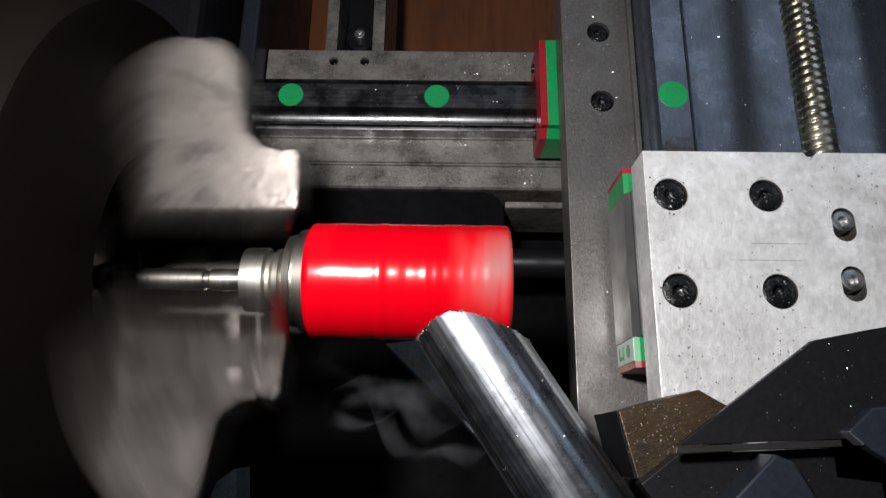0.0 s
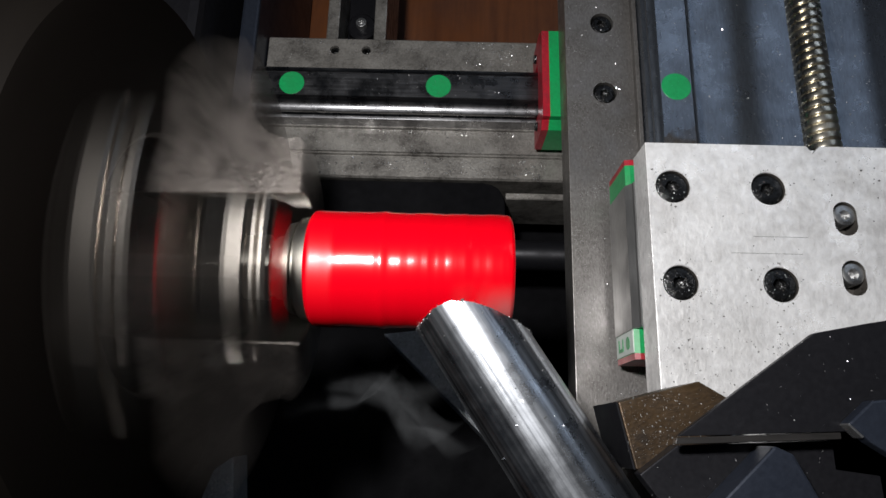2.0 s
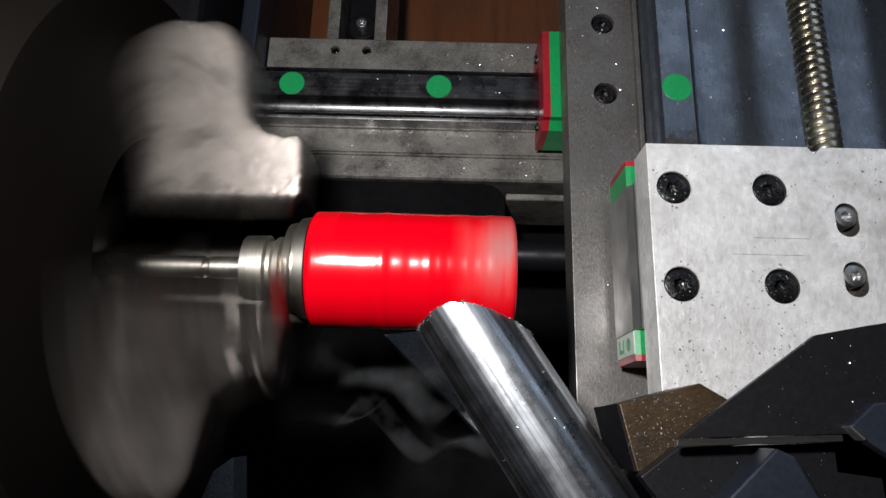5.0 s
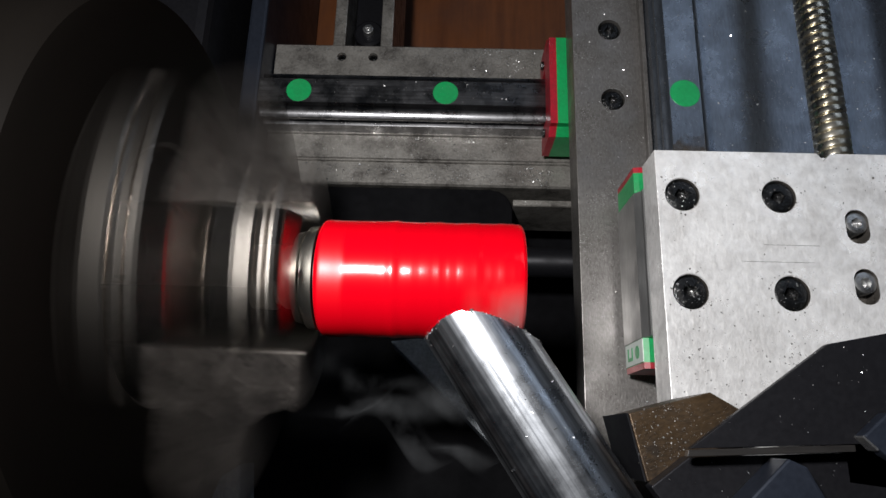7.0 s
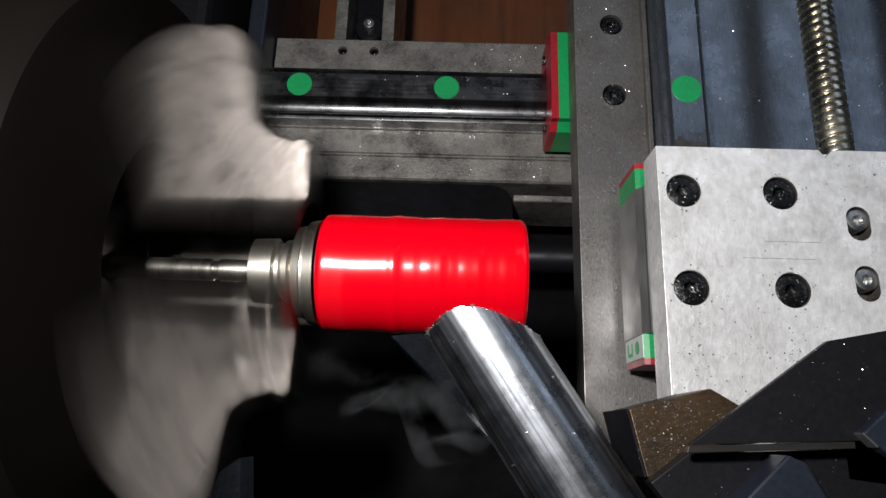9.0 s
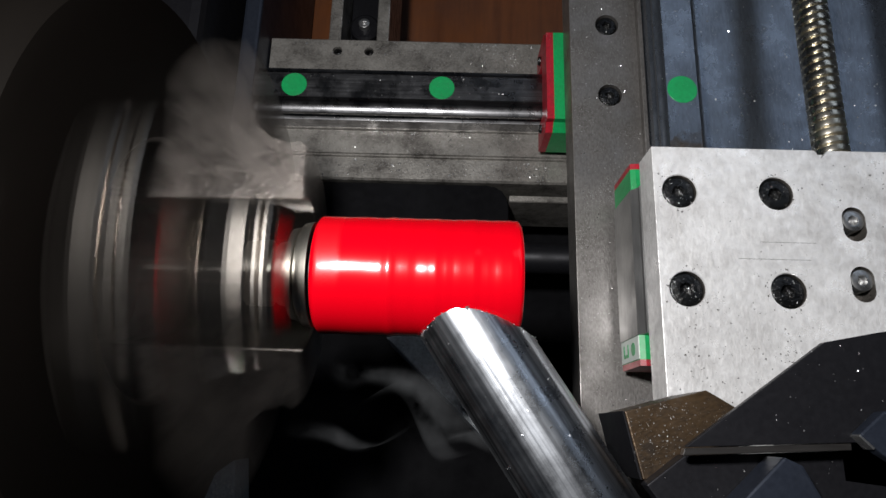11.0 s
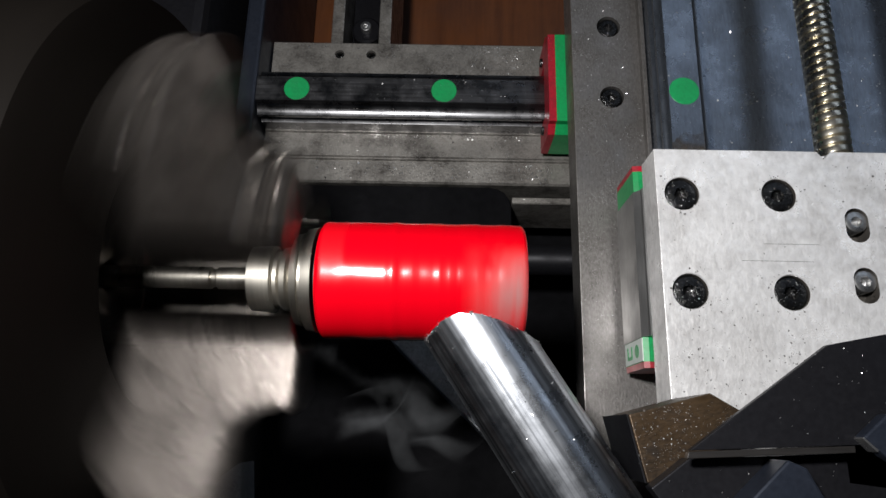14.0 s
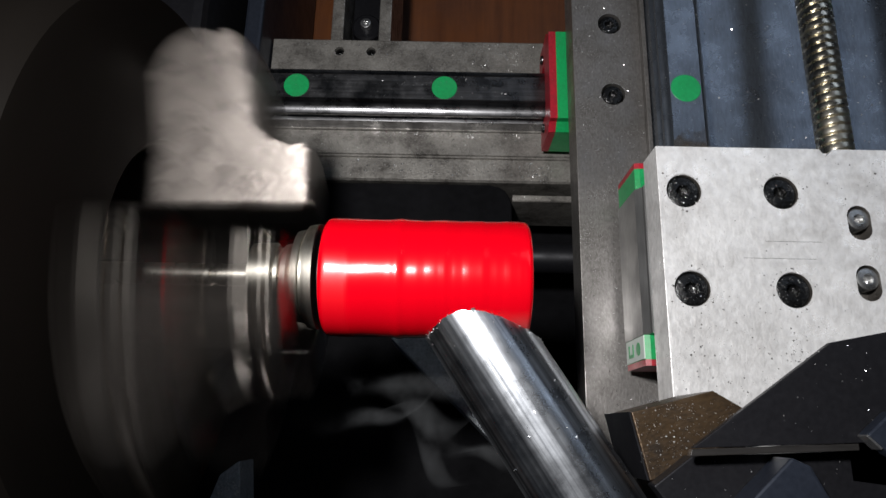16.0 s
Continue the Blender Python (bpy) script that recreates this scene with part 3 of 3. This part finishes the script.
# ---- swarf, grime and smoke ----
def flakes(bm, n, x0, x1, y0, y1, z, lo, hi, flat, cluster=None):
    for _ in range(n):
        x, y = rng.uniform(x0, x1), rng.uniform(y0, y1)
        if cluster and rng.random() < 0.7:
            x, y = rng.gauss(cluster[0], cluster[2]), rng.gauss(cluster[1], cluster[2])
            if not (x0 < x < x1 and y0 < y < y1):
                continue
        q = lo + (hi - lo) * rng.random() ** 3
        k, a0 = rng.randint(3, 5), rng.uniform(0, 6.28)
        ring = [bm.verts.new((x + q * rng.uniform(0.5, 1) * math.cos(a0 + 6.283 * i / k), y + q * rng.uniform(0.5, 1) * math.sin(a0 + 6.283 * i / k), z)) for i in range(k)]
        tip = bm.verts.new((x + rng.uniform(-q, q) * 0.4, y + rng.uniform(-q, q) * 0.4, z + q * (0.08 if flat else rng.uniform(0.3, 0.9))))
        for i in range(k):
            bm.faces.new((ring[i], ring[(i + 1) % k], tip))
        bm.faces.new(ring[::-1])


def swarf():
    bm = bmesh.new()
    for args in ((420, -15, 100, 11, 32, 0.0, 0.14, 0.85, False, (88, 26, 9)), (560, -15, 100, -31.5, -23.5, -1.6, 0.14, 0.85, False, (58, -27, 24)),
                 (240, -15, 100, -21, -14.5, 0.0, 0.14, 0.7, False, (55, -18, 16)), (120, 0, 100, -5, 5, 17.5, 0.1, 0.5, False, (66, -3, 12)),
                 (70, 56, 74, -9.9, -7.2, 10.6, 0.15, 0.6, False), (110, 30, 95, -13.4, -11, -0.8, 0.15, 0.6, False),
                 (120, 91, 106, -32, -24, -1.6, 0.12, 0.7, False), (40, 91, 106, -39.6, -37.6, -5.0, 0.1, 0.4, False), (1000, 108, 131, -130, 70, 43.4, 0.1, 0.42, False, (114, -30, 26)),
                 (520, 151, 222, -54, 70, 44.3, 0.1, 0.5, False, (200, -20, 22)), (110, 134.5, 147, -50, 60, 59.0, 0.08, 0.35, False),
                 (180, 121.5, 180, -125, -56, 85.0, 0.08, 0.35, False, (132, -118, 9)), (420, 104.5, 126, -140, -126, 108.0, 0.05, 0.3, False),
                 (70, 118, 160, -133, -113, 121.0, 0.06, 0.25, False), (60, 108, 146, -150, -138, 113.0, 0.06, 0.25, False),
                 (140, -33, -24, -172, -155, -40.0, 0.2, 0.9, False)):
        flakes(bm, *args)
    for _ in range(160):
        u, v = rng.random(), rng.random()
        x, y = 40 + 62 * u + 20 * v * (1 - u), -96 - 60 * u + 4 * v
        flakes(bm, 1, x, x + 0.1, y, y + 0.1, -30, 0.15, 0.5, False)
    for x, y in ((127.7, -68.4), (154.4, -68.4), (127.9, -96), (154.8, -95.9)):
        flakes(bm, 30, x - 3.4, x + 3.4, y - 3.4, y + 3.4, 84.2, 0.08, 0.4, False)
    tagged(part("metal_chips", bm, CHIP), "fine bright metal chips scattered over the machine", "swarf", kind="stuff")
    bm = bmesh.new()
    flakes(bm, 260, 121.2, 185, -125, -55.6, 85.0, 0.05, 0.42, True, (135, -106, 13))
    flakes(bm, 90, 121.2, 190, -72, -55.6, 85.0, 0.05, 0.5, True, (178, -63, 7))
    for x, y in ((127.7, -68.4), (154.4, -68.4), (127.9, -96), (154.8, -95.9)):
        for i in range(22):
            a, q = rng.uniform(0, 6.28), rng.uniform(5.0, 6.2)
            flakes(bm, 1, x + q * math.cos(a), x + q * math.cos(a) + 0.1, y + q * math.sin(a), y + q * math.sin(a) + 0.1, 85.0, 0.1, 0.5, True)
    flakes(bm, 60, 150, 157, -116, -108, 85.0, 0.06, 0.4, True, (153.5, -112, 1.6))
    flakes(bm, 120, 108, 131, -130, 60, 43.4, 0.1, 0.5, True)
    tagged(part("grime_specks", bm, GRIME_AND_SHADE), "dark oily grime specks on the plates", "grime", kind="stuff")


def tube_burrs():
    """Torn burrs and stuck chips round the ground end of the tube."""
    t = bpy.data.objects["steel_tube"]
    bm, d, side = bmesh.new(), Vector((0.552, -0.834, 0)), Vector((0.834, 0.552, 0))
    base = Vector((70.85, -112.8, AX_Z))
    for _ in range(150):
        a = rng.uniform(0.1, 3.04)
        o = base + side * 10.9 * math.cos(a) + Vector((0, 0, 10.9 * math.sin(a)))
        y_hit = AX_Y - math.sqrt(14.1 ** 2 - (o.z - AX_Z) ** 2)
        k = (y_hit - o.y) / d.y
        c = o + d * (k + (abs(rng.gauss(0, 0.5)) if rng.random() < 0.72 else rng.uniform(0, 34)))
        q = 0.12 + 0.38 * rng.random() ** 2
        pts = [bm.verts.new(c + Vector((rng.uniform(-q, q), rng.uniform(-q, q), rng.uniform(-q, q)))) for _ in range(4)]
        for f in ((0, 1, 2), (0, 2, 3), (0, 3, 1), (1, 3, 2)):
            bm.faces.new([pts[i] for i in f])
    part("burr_chips", bm, CHIP, t, "torn burrs and stuck chips")


def smoke_material():
    m = bpy.data.materials.new("thin_smoke")
    n, l, b = links(m)
    uv = n.new("ShaderNodeUVMap")
    sep = n.new("ShaderNodeSeparateXYZ")
    l.new(uv.outputs["UV"], sep.inputs[0])
    tc = n.new("ShaderNodeTexCoord")
    cloud = n.new("ShaderNodeTexNoise")
    cloud.inputs["Scale"].default_value, cloud.inputs["Detail"].default_value = 70, 4
    l.new(tc.outputs["Object"], cloud.inputs["Vector"])
    thick = n.new("ShaderNodeMapRange")
    thick.inputs["From Min"].default_value, thick.inputs["From Max"].default_value = 0.38, 0.75
    thick.inputs["To Max"].default_value = 0.034
    l.new(cloud.outputs["Fac"], thick.inputs["Value"])
    fade = thick.outputs[0]
    for axis in ("X", "Y"):
        tri = n.new("ShaderNodeMath")
        tri.operation = "PINGPONG"
        tri.inputs[1].default_value = 0.5
        l.new(sep.outputs[axis], tri.inputs[0])
        soft = n.new("ShaderNodeMapRange")
        soft.interpolation_type = "SMOOTHERSTEP"
        soft.inputs["From Max"].default_value = 0.45
        l.new(tri.outputs[0], soft.inputs["Value"])
        mul = n.new("ShaderNodeMath")
        mul.operation = "MULTIPLY"
        l.new(fade, mul.inputs[0])
        l.new(soft.outputs[0], mul.inputs[1])
        fade = mul.outputs[0]
    l.new(fade, b.inputs["Alpha"])
    b.inputs["Base Color"].default_value = (0.75, 0.78, 0.82, 1)
    b.inputs["Roughness"].default_value = 1.0
    b.inputs["Specular IOR Level"].default_value = 0.0
    return m


WISPS = []


def smoke_wisp(x, y, z, length, width, seed):
    """A thin curling wisp of smoke: a wavering bent sheet."""
    g = random.Random(seed)
    ph = [g.uniform(0, 6.28) for _ in range(4)]
    verts, faces, uvs, n, k = [], [], [], 40, 10
    for i in range(n + 1):
        u = i / n
        cx, cy = length * (u - 0.5), 7 * math.sin(4.2 * u + ph[0]) + 3 * math.sin(9 * u + ph[1])
        cz = 2 * math.sin(3 * u + ph[2])
        w = width * (0.75 + 0.25 * math.sin(5 * u + ph[3]))
        for j in range(k + 1):
            v = j / k - 0.5
            verts.append(((cx + 2 * math.sin(5 * v)) * K, (cy + w * v) * K, (cz + 1.5 * math.cos(4 * v)) * K))
            uvs.append((u, v + 0.5))
    for i in range(n):
        for j in range(k):
            a = i * (k + 1) + j
            faces.append((a, a + 1, a + k + 2, a + k + 1))
    me = bpy.data.meshes.new("smoke_wisp")
    me.from_pydata(verts, [], faces)
    layer = me.uv_layers.new(name="UVMap")
    for lp in me.loops:
        layer.data[lp.index].uv = uvs[lp.vertex_index]
    me.polygons.foreach_set("use_smooth", [True] * len(me.polygons))
    me.materials.append(SMOKE)
    ob = new("smoke_wisp", me)
    ob.location = (x * K, y * K, z * K)
    WISPS.append((ob, seed))
    return tagged(ob, "thin pale wisp of smoke drifting from the ground tube", "smoke", "smoke wisps", "stuff")


SMOKE = smoke_material()
SPIN = []


def build():
    bench(); bed(); long_rail(); cross_rail(141); cross_rail(233)
    long_carriage(); cross_carriage(141); cross_carriage(233)
    saddle(); lead_screw(); table(); scribed_lines(); oil_smear(); rear_bracket(); headstock_post(); lower_screw(); casting_web()
    SPIN.extend((chuck(), arbor(), roller()))
    steel_tube(); tube_burrs(); tool_post(); swarf()
    for k, (x, y, z, a, b) in enumerate(((46, -121, 72, 62, 15), (36, -128, 66, 46, 9), (58, -124, 58, 40, 12), (52, -132, 74, 34, 8), (40, -118, 60, 56, 20), (66, -134, 86, 30, 8))):
        smoke_wisp(x, y, z, a, b, 11 + k)


build()


def motions():
    """The spindle turns 400 times a minute, a little slow against three pictures a turn, and loses a beat near 12.8 s."""
    late = [(0, 64), (0.4, 71), (1, 84), (1.5, 95), (2, 106), (2.5, 116), (2.8, 126), (3.2, 143), (3.5, 156), (4, 167), (6.5, 228), (7, 236), (7.5, 252), (8, 276), (8.5, 292),
            (9, 302), (9.2, 306), (11.5, 357), (12.1, 379), (12.4, 393), (12.7, 403), (12.8, 472), (13, 474), (13.3, 488), (13.5, 497), (13.9, 513), (14.2, 524), (14.5, 534), (15, 545), (15.4, 552), (15.7, 559), (16, 566)]
    for ob in SPIN:
        x, y, z = ob.location / K
        rows = []
        for n in range(481):
            t = n / FPS
            turn = 80 * n - float(np.interp(t, [b[0] for b in late], [b[1] for b in late]))
            creep = float(np.interp(t, [0, 3.5, 7, 9, 12.5, 14.5, 16], [-1.0, -0.75, -0.3, -0.15, 0.05, 0.0, 0.6])) if ob.name == "abrasive_roller" else 0
            rows.append((t, pose((x + creep) * K, y * K, z * K, turn)))
        walk(ob, rows)
    for ob, seed in WISPS:
        g = random.Random(seed)
        x, y, z = ob.location
        walk(ob, [(2.0 * i, pose(x + g.uniform(-7, 7) * K, y + g.uniform(-6, 6) * K, z + g.uniform(-4, 4) * K, g.uniform(-4, 4), g.uniform(-4, 4), g.uniform(-22, 22))) for i in range(9)])


motions()
